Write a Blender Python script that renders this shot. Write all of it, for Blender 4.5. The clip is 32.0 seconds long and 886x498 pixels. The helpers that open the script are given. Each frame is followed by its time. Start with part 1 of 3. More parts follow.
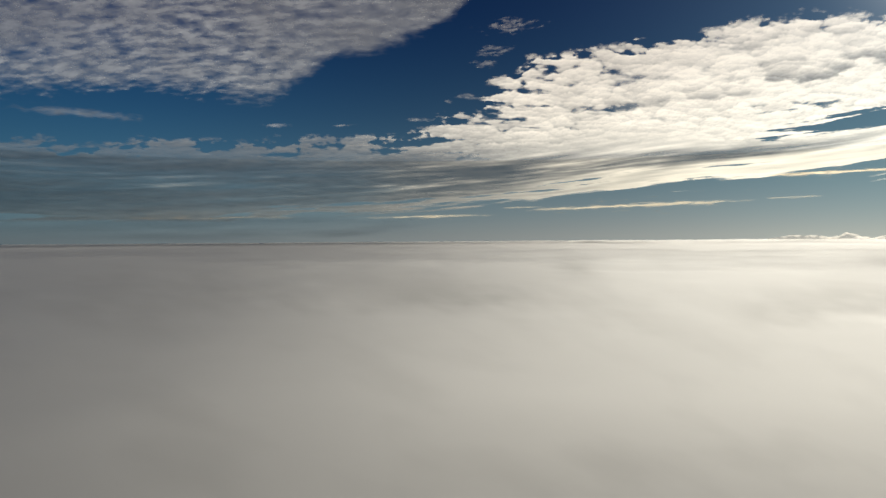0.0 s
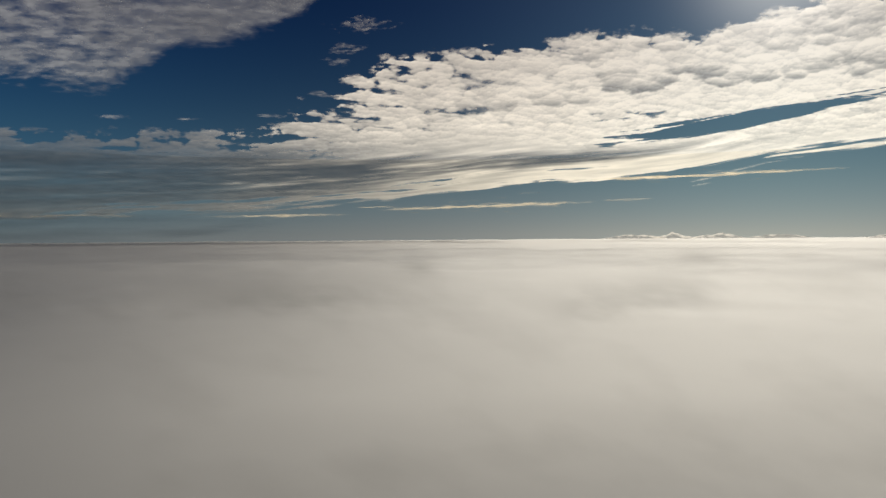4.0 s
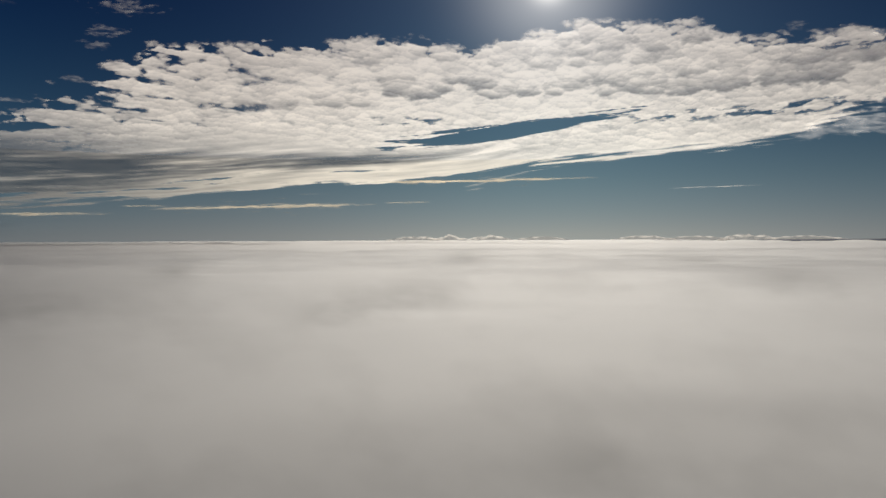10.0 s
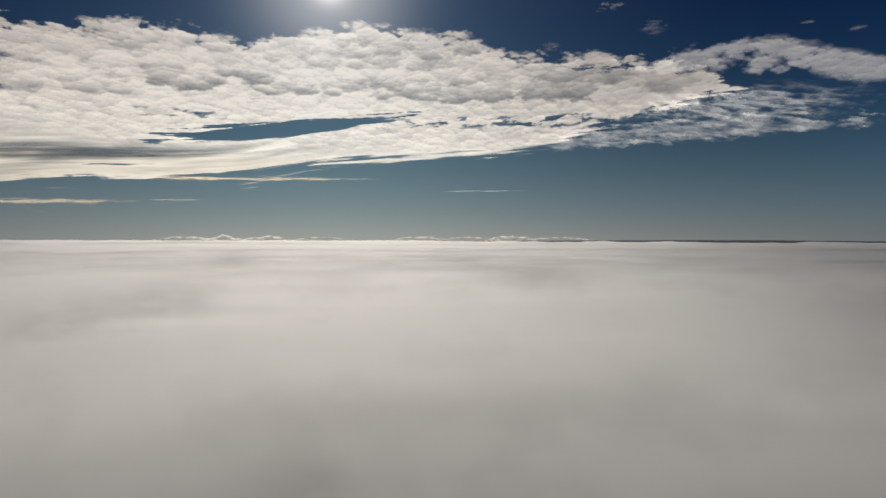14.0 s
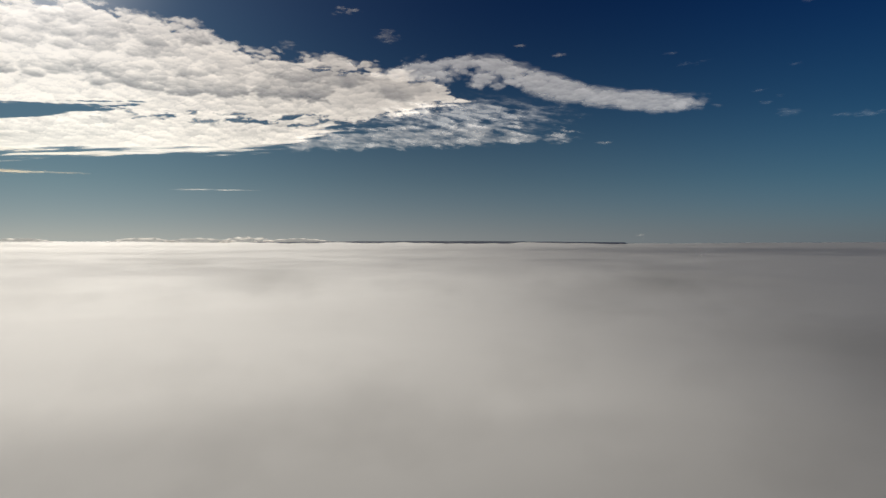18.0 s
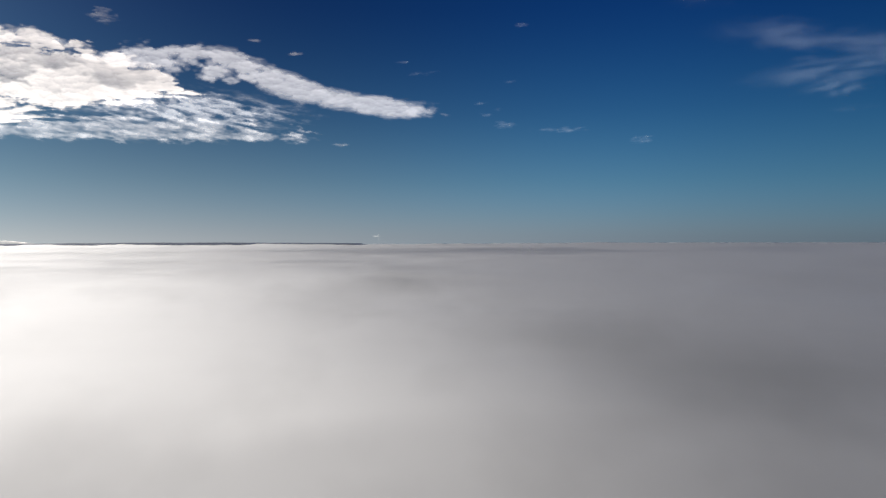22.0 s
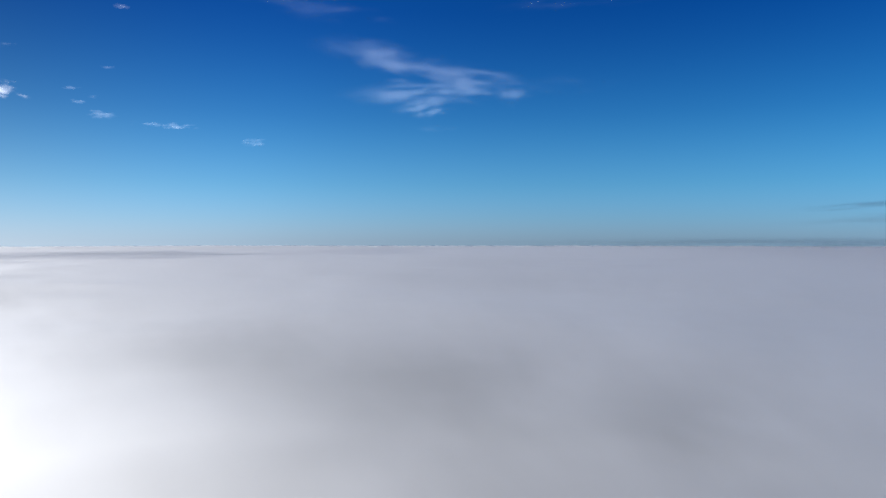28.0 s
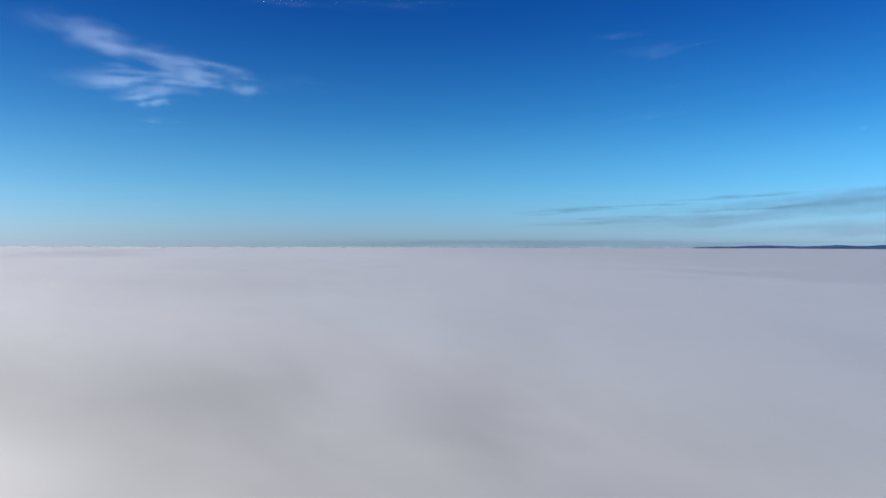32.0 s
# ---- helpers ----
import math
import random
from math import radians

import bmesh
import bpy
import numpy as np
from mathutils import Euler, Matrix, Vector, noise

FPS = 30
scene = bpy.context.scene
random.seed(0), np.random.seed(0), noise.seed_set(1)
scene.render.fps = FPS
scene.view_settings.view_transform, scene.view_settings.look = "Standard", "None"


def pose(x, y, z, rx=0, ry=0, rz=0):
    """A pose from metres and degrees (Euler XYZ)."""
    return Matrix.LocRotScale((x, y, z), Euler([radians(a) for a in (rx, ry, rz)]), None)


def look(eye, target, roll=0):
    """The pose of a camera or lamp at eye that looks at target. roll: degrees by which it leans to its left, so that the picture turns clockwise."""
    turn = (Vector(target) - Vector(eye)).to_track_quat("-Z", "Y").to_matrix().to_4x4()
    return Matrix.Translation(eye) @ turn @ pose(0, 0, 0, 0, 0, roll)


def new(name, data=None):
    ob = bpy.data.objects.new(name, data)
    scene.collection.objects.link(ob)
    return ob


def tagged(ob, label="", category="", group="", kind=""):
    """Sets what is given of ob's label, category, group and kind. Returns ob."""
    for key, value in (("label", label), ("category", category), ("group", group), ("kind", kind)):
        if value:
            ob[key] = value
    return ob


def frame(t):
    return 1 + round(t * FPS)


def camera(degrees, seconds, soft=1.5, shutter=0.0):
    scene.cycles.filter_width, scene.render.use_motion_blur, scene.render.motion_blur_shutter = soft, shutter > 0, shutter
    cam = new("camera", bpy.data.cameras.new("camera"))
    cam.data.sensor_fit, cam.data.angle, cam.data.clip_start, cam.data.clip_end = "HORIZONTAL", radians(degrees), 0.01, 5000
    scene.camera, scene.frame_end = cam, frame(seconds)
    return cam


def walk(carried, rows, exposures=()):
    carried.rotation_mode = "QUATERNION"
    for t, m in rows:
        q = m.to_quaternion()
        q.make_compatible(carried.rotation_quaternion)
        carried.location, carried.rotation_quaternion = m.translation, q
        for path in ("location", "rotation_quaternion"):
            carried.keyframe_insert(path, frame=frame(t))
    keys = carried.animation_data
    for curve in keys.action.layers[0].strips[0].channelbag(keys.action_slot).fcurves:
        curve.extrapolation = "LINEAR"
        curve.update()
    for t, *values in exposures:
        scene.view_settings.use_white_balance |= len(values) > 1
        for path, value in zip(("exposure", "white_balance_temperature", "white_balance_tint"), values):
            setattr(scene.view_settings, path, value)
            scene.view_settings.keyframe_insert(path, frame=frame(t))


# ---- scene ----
EYE = 34.0     # camera's height above the mean top of the fog
SUN_AZ, SUN_EL = -38.8, 19.8   # degrees; azimuth is counted to the left of +y

DRIFT, COURSE = 3.7, -82.0     # the slow flight over the fog, metres a second, and its azimuth


def at(t, tilt, roll, pan):
    """The camera at t seconds; its pan is counted as if it stood at the middle of its line, with the far clouds some 4.2 km off."""
    go = DRIFT * (t - 16)
    swing = math.degrees(math.atan2(go * math.sin(radians(COURSE - pan)), 4200 - go * math.cos(radians(COURSE - pan))))
    return t, pose(-math.sin(radians(COURSE)) * go, math.cos(radians(COURSE)) * go, EYE, tilt, roll, pan - swing)


cam = camera(65.0, 32.0)
walk(cam, [
    at(0, 88.99, 0.42, 0.00),
    at(1, 88.98, 0.48, -3.18),
    at(2, 88.95, 0.47, -6.15),
    at(3, 88.90, 0.43, -9.15),
    at(4, 88.87, 0.43, -11.99),
    at(4.5, 88.86, 0.44, -13.33),
    at(7.5, 88.89, 0.40, -21.49),
    at(8, 88.89, 0.37, -23.12),
    at(9, 88.90, 0.32, -26.60),
    at(10, 88.90, 0.28, -29.86),
    at(11, 88.88, 0.20, -33.52),
    at(12, 88.86, 0.11, -37.69),
    at(13, 88.89, 0.03, -42.73),
    at(14, 88.90, -0.02, -47.99),
    at(14.5, 88.91, -0.02, -50.59),
    at(16.5, 88.97, -0.05, -61.27),
    at(17, 88.99, -0.05, -63.95),
    at(18.5, 89.01, -0.04, -72.00),
    at(19.5, 89.02, -0.01, -77.34),
    at(20, 89.06, -0.00, -80.04),
    at(20.5, 89.08, 0.02, -82.70),
    at(21.5, 89.11, 0.04, -87.95),
    at(22, 89.10, 0.05, -90.58),
    at(23, 89.10, 0.00, -95.79),
    at(24, 89.16, -0.09, -100.77),
    at(25, 89.23, -0.11, -106.00),
    at(26, 89.26, -0.11, -111.16),
    at(26.5, 89.29, -0.08, -113.69),
    at(28.5, 89.36, -0.05, -124.16),
    at(29, 89.37, -0.04, -126.83),
    at(30, 89.42, -0.06, -132.01),
    at(31, 89.46, -0.05, -137.28),
    at(32, 89.47, -0.06, -142.78),
], exposures=[(0, 0.52, 6750, 6), (2, 0.32, 6800, 7), (4.5, 0.15, 6800, 8), (9, 0.0, 6550, 10), (14, 0.0, 6550, 10), (17, 0.18, 6600, 9), (19, 0.47, 6550, 10),
    (21, 0.9, 6480, 10), (22, 1.05, 6250, 12), (23, 1.27, 6000, 10), (24, 1.5, 5850, 11), (26, 1.9, 5800, 11), (29, 2.3, 5950, 11), (32, 2.48, 6230, 11)])


def heading(az, el=0.0):
    """Unit vector towards an azimuth and elevation in degrees."""
    a, e = radians(az), radians(el)
    return Vector((-math.sin(a) * math.cos(e), math.cos(a) * math.cos(e), math.sin(e)))


# ---- light ----
world = bpy.data.worlds.new("sky")
scene.world = world
world.use_nodes = True
wn, wl = world.node_tree.nodes, world.node_tree.links
wn.clear()
sky = wn.new("ShaderNodeTexSky")
sky.sky_type = "NISHITA"
sky.sun_disc = False
sky.sun_elevation = radians(SUN_EL)
sky.sun_rotation = radians(-SUN_AZ)
sky.altitude = 900
sky.air_density, sky.dust_density, sky.ozone_density = 1.0, 0.7, 2.5
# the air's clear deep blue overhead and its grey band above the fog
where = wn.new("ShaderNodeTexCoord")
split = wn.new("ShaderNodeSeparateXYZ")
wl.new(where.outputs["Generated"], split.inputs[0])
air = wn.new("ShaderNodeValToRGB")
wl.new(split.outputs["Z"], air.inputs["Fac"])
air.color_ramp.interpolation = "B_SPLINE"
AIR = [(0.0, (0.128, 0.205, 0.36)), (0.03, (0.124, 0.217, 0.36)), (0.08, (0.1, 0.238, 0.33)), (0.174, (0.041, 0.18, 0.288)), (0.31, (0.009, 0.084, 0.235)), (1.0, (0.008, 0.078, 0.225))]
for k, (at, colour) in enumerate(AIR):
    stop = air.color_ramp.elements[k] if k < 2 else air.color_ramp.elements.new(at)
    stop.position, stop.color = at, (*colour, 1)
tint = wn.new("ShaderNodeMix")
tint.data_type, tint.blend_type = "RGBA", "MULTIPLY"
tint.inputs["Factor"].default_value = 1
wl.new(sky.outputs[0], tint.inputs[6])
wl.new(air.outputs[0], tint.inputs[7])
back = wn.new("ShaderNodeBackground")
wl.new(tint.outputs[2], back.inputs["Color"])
# the bright air round the sun
facing = wn.new("ShaderNodeVectorMath")
facing.operation = "DOT_PRODUCT"
facing.inputs[1].default_value = heading(SUN_AZ, SUN_EL)
wl.new(where.outputs["Generated"], facing.inputs[0])
clean = wn.new("ShaderNodeMapRange")
clean.interpolation_type = "SMOOTHSTEP"
clean.inputs["From Min"].default_value, clean.inputs["From Max"].default_value = 0.35, 0.9
clean.inputs["To Min"].default_value, clean.inputs["To Max"].default_value = 0.073, 0.031
wl.new(facing.outputs["Value"], clean.inputs["Value"])
wl.new(clean.outputs[0], back.inputs["Strength"])
total = back
for sharp, power in ((4200, 1.3), (260, 0.4), (40, 0.035), (17, 0.025)):
    fall = wn.new("ShaderNodeMath")
    fall.operation = "MULTIPLY_ADD"
    fall.inputs[1].default_value, fall.inputs[2].default_value = sharp, -sharp
    wl.new(facing.outputs["Value"], fall.inputs[0])
    glow = wn.new("ShaderNodeMath")
    glow.operation = "EXPONENT"
    wl.new(fall.outputs[0], glow.inputs[0])
    level = wn.new("ShaderNodeMath")
    level.operation = "MULTIPLY"
    level.inputs[1].default_value = power
    wl.new(glow.outputs[0], level.inputs[0])
    ring = wn.new("ShaderNodeBackground")
    ring.inputs["Color"].default_value = (1.0, 0.95, 0.88, 1) if sharp > 100 else (0.7, 0.88, 1.0, 1)
    wl.new(level.outputs[0], ring.inputs["Strength"])
    both = wn.new("ShaderNodeAddShader")
    wl.new(total.outputs[0], both.inputs[0])
    wl.new(ring.outputs[0], both.inputs[1])
    total = both
# the bright haze that lies on the fog under the sun
layer = wn.new("ShaderNodeMath")
layer.operation = "MULTIPLY"
layer.inputs[1].default_value = -14.0
wl.new(split.outputs["Z"], layer.inputs[0])
toward = wn.new("ShaderNodeMath")
toward.operation = "MULTIPLY_ADD"
toward.inputs[1].default_value, toward.inputs[2].default_value = 2.6, -2.6
wl.new(facing.outputs["Value"], toward.inputs[0])
joint = wn.new("ShaderNodeMath")
joint.operation = "ADD"
wl.new(layer.outputs[0], joint.inputs[0])
wl.new(toward.outputs[0], joint.inputs[1])
thin_out = wn.new("ShaderNodeMath")
thin_out.operation = "EXPONENT"
wl.new(joint.outputs[0], thin_out.inputs[0])
haze_level = wn.new("ShaderNodeMath")
haze_level.operation = "MULTIPLY"
haze_level.inputs[1].default_value = 0.2
wl.new(thin_out.outputs[0], haze_level.inputs[0])
haze = wn.new("ShaderNodeBackground")
haze.inputs["Color"].default_value = (0.97, 0.98, 0.99, 1)
wl.new(haze_level.outputs[0], haze.inputs["Strength"])
hazy = wn.new("ShaderNodeAddShader")
wl.new(total.outputs[0], hazy.inputs[0])
wl.new(haze.outputs[0], hazy.inputs[1])
total = hazy
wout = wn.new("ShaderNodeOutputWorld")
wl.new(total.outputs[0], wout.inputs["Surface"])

sun_data = bpy.data.lights.new("sun", "SUN")
sun_data.energy, sun_data.angle, sun_data.color = 4.0, radians(0.53), (1.0, 0.94, 0.84)
sun = new("sun", sun_data)
sun.matrix_world = look(heading(SUN_AZ, SUN_EL) * 4000, (0, 0, 0))


# ---- noise on arrays ----
def lattice(ix, iy, seed):
    h = (ix.astype(np.int64) * 374761393 + iy.astype(np.int64) * 668265263 + seed * 974711) & 0x7FFFFFFF
    h = ((h ^ (h >> 13)) * 1274126177) & 0x7FFFFFFF
    return ((h ^ (h >> 16)) & 0xFFFFF) / 0xFFFFF


def perlin(x, y, seed=0):
    """Gradient noise, about -0.7 to 0.7."""
    ix, iy = np.floor(x), np.floor(y)
    fx, fy = x - ix, y - iy
    ux, uy = fx * fx * fx * (fx * (fx * 6 - 15) + 10), fy * fy * fy * (fy * (fy * 6 - 15) + 10)

    def corner(dx, dy):
        a = lattice(ix + dx, iy + dy, seed) * 2 * math.pi
        return np.cos(a) * (fx - dx) + np.sin(a) * (fy - dy)

    a = corner(0, 0) * (1 - ux) + corner(1, 0) * ux
    b = corner(0, 1) * (1 - ux) + corner(1, 1) * ux
    return a * (1 - uy) + b * uy


def fbm(x, y, octaves=4, seed=0, gain=0.5):
    total, amp = np.zeros(np.broadcast(x, y).shape), 1.0
    for k in range(octaves):
        total += amp * perlin(x * 2 ** k + 17.3 * k, y * 2 ** k - 9.1 * k, seed + k)
        amp *= gain
    return total


def puffs(x, y, seed=0, jitter=0.9):
    """Rounded cells: 1 in the middle of each, falling towards the seams."""
    ix, iy = np.floor(x), np.floor(y)
    near = np.zeros(x.shape)
    for dx in (-1, 0, 1):
        for dy in (-1, 0, 1):
            px = ix + dx + 0.5 + jitter * (lattice(ix + dx, iy + dy, seed) - 0.5)
            py = iy + dy + 0.5 + jitter * (lattice(ix + dx, iy + dy, seed + 77) - 0.5)
            near += np.exp(-5.5 * ((px - x) ** 2 + (py - y) ** 2)) * (0.6 + 0.8 * lattice(ix + dx, iy + dy, seed + 31))
    return 1.25 * (1 - np.exp(-1.3 * near))


def step(a, b, v):
    t = np.clip((v - a) / (b - a), 0, 1)
    return t * t * (3 - 2 * t)


def curve(v, knots):
    """Smoothed curve through (azimuth, elevation) knots, given from left to right."""
    k = sorted(knots)
    xs, ys = [p[0] for p in k], [p[1] for p in k]
    return (np.interp(v - 1.2, xs, ys) + 2 * np.interp(v, xs, ys) + np.interp(v + 1.2, xs, ys)) / 4


# ---- materials ----
def material(name):
    m = bpy.data.materials.new(name)
    m.use_nodes = True
    n = m.node_tree.nodes
    n.clear()
    return m, n, m.node_tree.links


def node(n, kind, **values):
    made = n.new(kind)
    for key, value in values.items():
        made.inputs[key.replace("_", " ")].default_value = value
    return made


def cloud_material(name, lit=(0.97, 0.89, 0.79), shade_tint=(0.05, 0.05, 0.055), front=0.15, fray=0.14, scale=0.02, most=1.0, block=0.03, deepen=0.1, crisp=0.75, flat=2.4):
    """Vapour lit through from behind. Its cover sets how much it scatters, its depth how little light comes through,
    painted shade included;
    droplets scatter forwards, so that most of the sun's light still passes below."""
    m, n, l = material(name)

    def math_node(kind, a, b=None, c=None):
        made = n.new("ShaderNodeMath")
        made.operation = kind
        for slot, value in zip(made.inputs, (a, b, c)):
            if isinstance(value, (int, float)):
                slot.default_value = value
            elif value is not None:
                l.new(value, slot)
        return made.outputs[0]

    cover = n.new("ShaderNodeAttribute")
    cover.attribute_name = "cover"
    depth_shade = n.new("ShaderNodeAttribute")
    depth_shade.attribute_name = "depth_shade"
    place = n.new("ShaderNodeTexCoord")
    stretch = n.new("ShaderNodeMapping")
    stretch.inputs["Scale"].default_value = (1, 1, flat)
    l.new(place.outputs["Object"], stretch.inputs["Vector"])
    grain = node(n, "ShaderNodeTexNoise", Scale=scale, Detail=5.0, Roughness=0.58)
    l.new(stretch.outputs[0], grain.inputs["Vector"])
    off = math_node("MULTIPLY_ADD", grain.outputs["Fac"], 4 * fray, -2 * fray)
    edge = math_node("ADD", cover.outputs["Fac"], off)
    alpha = n.new("ShaderNodeMapRange")
    alpha.interpolation_type = "SMOOTHSTEP"
    alpha.inputs["From Min"].default_value, alpha.inputs["From Max"].default_value = 0.0, crisp
    alpha.inputs["To Max"].default_value = most
    l.new(edge, alpha.inputs["Value"])
    deep = math_node("MULTIPLY_ADD", off, 0.3, depth_shade.outputs["Fac"])
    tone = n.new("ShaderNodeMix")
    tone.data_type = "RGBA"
    tone.inputs[6].default_value, tone.inputs[7].default_value = (*lit, 1), (*shade_tint, 1)
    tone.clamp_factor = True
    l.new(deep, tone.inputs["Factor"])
    through_light = n.new("ShaderNodeBsdfTranslucent")
    l.new(tone.outputs[2], through_light.inputs["Color"])
    skin = n.new("ShaderNodeBsdfDiffuse")
    l.new(tone.outputs[2], skin.inputs["Color"])
    body = node(n, "ShaderNodeMixShader", Fac=front)
    l.new(through_light.outputs[0], body.inputs[1])
    l.new(skin.outputs[0], body.inputs[2])
    none = node(n, "ShaderNodeBsdfTransparent", Color=(0, 0, 0, 1))
    glow = n.new("ShaderNodeMixShader")
    l.new(alpha.outputs[0], glow.inputs[0])
    l.new(none.outputs[0], glow.inputs[1])
    l.new(body.outputs[0], glow.inputs[2])
    stop = math_node("MULTIPLY", alpha.outputs[0], math_node("MULTIPLY_ADD", deep, deepen, block))
    passing = math_node("SUBTRACT", 1.0, stop)
    clear = n.new("ShaderNodeBsdfTransparent")
    l.new(passing, clear.inputs["Color"])
    both = n.new("ShaderNodeAddShader")
    l.new(glow.outputs[0], both.inputs[0])
    l.new(clear.outputs[0], both.inputs[1])
    out = n.new("ShaderNodeOutputMaterial")
    l.new(both.outputs[0], out.inputs["Surface"])
    return m


ALTO = cloud_material("altocumulus_vapour", crisp=0.9, fray=0.07, scale=0.05, block=0.08, deepen=0.4)
# warm low sunlight is put into the streak and foot tints
STREAKS = cloud_material("low_streak_vapour", lit=(0.86, 0.72, 0.5), fray=0.12, block=0.45)
FOOT = cloud_material("bank_foot_vapour", lit=(0.95, 0.85, 0.71), shade_tint=(0.04, 0.045, 0.055), fray=0.1, scale=0.008, flat=9.0, block=0.1, deepen=0.6, crisp=0.95)
TAIL = cloud_material("bank_tail_vapour", lit=(0.58, 0.565, 0.55), crisp=1.2, fray=0.05, scale=0.05, block=0.06, deepen=0.2)
HIGH = cloud_material("high_bank_vapour", lit=(0.8, 0.8, 0.8), crisp=1.5, fray=0.1, scale=0.03, block=0.2, deepen=0.3)
LOBE = cloud_material("feathered_vapour", lit=(0.64, 0.62, 0.6), crisp=1.7, fray=0.05, scale=0.05, block=0.06, deepen=0.2)
VEIL = cloud_material("veil_vapour", lit=(0.8, 0.8, 0.8), fray=0.08, scale=0.03, most=0.55, crisp=1.1)
SCRAPS = cloud_material("thin_scrap_vapour", fray=0.08, scale=0.04, most=0.3, crisp=1.4)
SHREDS = cloud_material("faint_shred_vapour", lit=(0.85, 0.92, 1.0), shade_tint=(0.5, 0.5, 0.52), front=0.3, fray=0.03, scale=0.03, most=0.17, crisp=1.8)
CIRRUS = cloud_material("thin_cirrus_vapour", lit=(0.8, 0.93, 1.0), shade_tint=(0.8, 0.8, 0.82), front=0.5, fray=0.03, scale=0.008, most=0.13, crisp=1.1)
STRATUS = cloud_material("distant_stratus_vapour", lit=(0.05, 0.07, 0.105), shade_tint=(0.03, 0.045, 0.07), front=0.5, fray=0.04, scale=0.006, most=0.5, block=0.6, crisp=0.8)


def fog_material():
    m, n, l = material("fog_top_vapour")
    # painted shade of hollows, with random mottle, darkens the fog's colour
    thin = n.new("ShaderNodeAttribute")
    thin.attribute_name = "shade_mottle"
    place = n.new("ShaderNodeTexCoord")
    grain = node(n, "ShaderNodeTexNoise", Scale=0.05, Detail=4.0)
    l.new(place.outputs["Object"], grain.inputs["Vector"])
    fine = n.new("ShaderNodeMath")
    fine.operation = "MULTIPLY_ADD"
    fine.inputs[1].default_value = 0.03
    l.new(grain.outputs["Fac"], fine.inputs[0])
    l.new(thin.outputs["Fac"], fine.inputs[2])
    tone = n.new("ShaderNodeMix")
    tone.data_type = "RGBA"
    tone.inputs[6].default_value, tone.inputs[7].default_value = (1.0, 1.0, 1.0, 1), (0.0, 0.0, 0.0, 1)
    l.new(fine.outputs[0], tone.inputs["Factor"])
    # droplets throw the light onwards, so that fog is bright towards the sun and dull away from it
    # normals bent away from the sun throw most light on low over the fog
    flat = n.new("ShaderNodeNewGeometry")
    lean = n.new("ShaderNodeVectorMath")
    lean.operation = "ADD"
    lean.inputs[1].default_value = heading(SUN_AZ) * -0.07
    l.new(flat.outputs["Normal"], lean.inputs[0])
    unit = n.new("ShaderNodeVectorMath")
    unit.operation = "NORMALIZE"
    l.new(lean.outputs[0], unit.inputs[0])
    body = None
    for kind, rough, share in (("DIFFUSE", 0.0, 0.045), ("BECKMANN", 0.85, 0.085), ("BECKMANN", 1.0, 0.1), ("ASHIKHMIN_SHIRLEY", 0.92, 0.2), ("ASHIKHMIN_SHIRLEY", 1.0, 0.12), ("ASHIKHMIN", 0.6, 0.02)):
        part_tone = n.new("ShaderNodeVectorMath")
        part_tone.operation = "SCALE"
        part_tone.inputs["Scale"].default_value = share
        l.new(tone.outputs[2], part_tone.inputs[0])
        lobe = node(n, {"DIFFUSE": "ShaderNodeBsdfDiffuse", "ASHIKHMIN": "ShaderNodeBsdfSheen"}.get(kind, "ShaderNodeBsdfGlossy"), Roughness=rough)
        if kind != "DIFFUSE":
            lobe.distribution = kind
            l.new(unit.outputs[0], lobe.inputs["Normal"])
        l.new(part_tone.outputs[0], lobe.inputs["Color"])
        if body is None:
            body = lobe
        else:
            both = n.new("ShaderNodeAddShader")
            l.new(body.outputs[0], both.inputs[0])
            l.new(lobe.outputs[0], both.inputs[1])
            body = both
    out = n.new("ShaderNodeOutputMaterial")
    l.new(body.outputs[0], out.inputs["Surface"])
    return m


FOG = fog_material()


def plain(name, colour, roughness=0.9, grain=0.05):
    m, n, l = material(name)
    place = n.new("ShaderNodeTexCoord")
    spots = node(n, "ShaderNodeTexNoise", Scale=grain, Detail=5.0)
    l.new(place.outputs["Object"], spots.inputs["Vector"])
    tone = n.new("ShaderNodeMix")
    tone.data_type = "RGBA"
    tone.inputs[6].default_value = (*[c * 0.7 for c in colour], 1)
    tone.inputs[7].default_value = (*[c * 1.3 for c in colour], 1)
    l.new(spots.outputs["Fac"], tone.inputs["Factor"])
    body = node(n, "ShaderNodeBsdfPrincipled", Roughness=roughness, Specular_IOR_Level=0.1)
    l.new(tone.outputs[2], body.inputs["Base Color"])
    out = n.new("ShaderNodeOutputMaterial")
    l.new(body.outputs[0], out.inputs["Surface"])
    return m


# blue of the haze in between is mixed into the woodland colour
HAZED_WOODS = plain("hazed_woodland", (0.006, 0.02, 0.06), 0.95, 0.03)


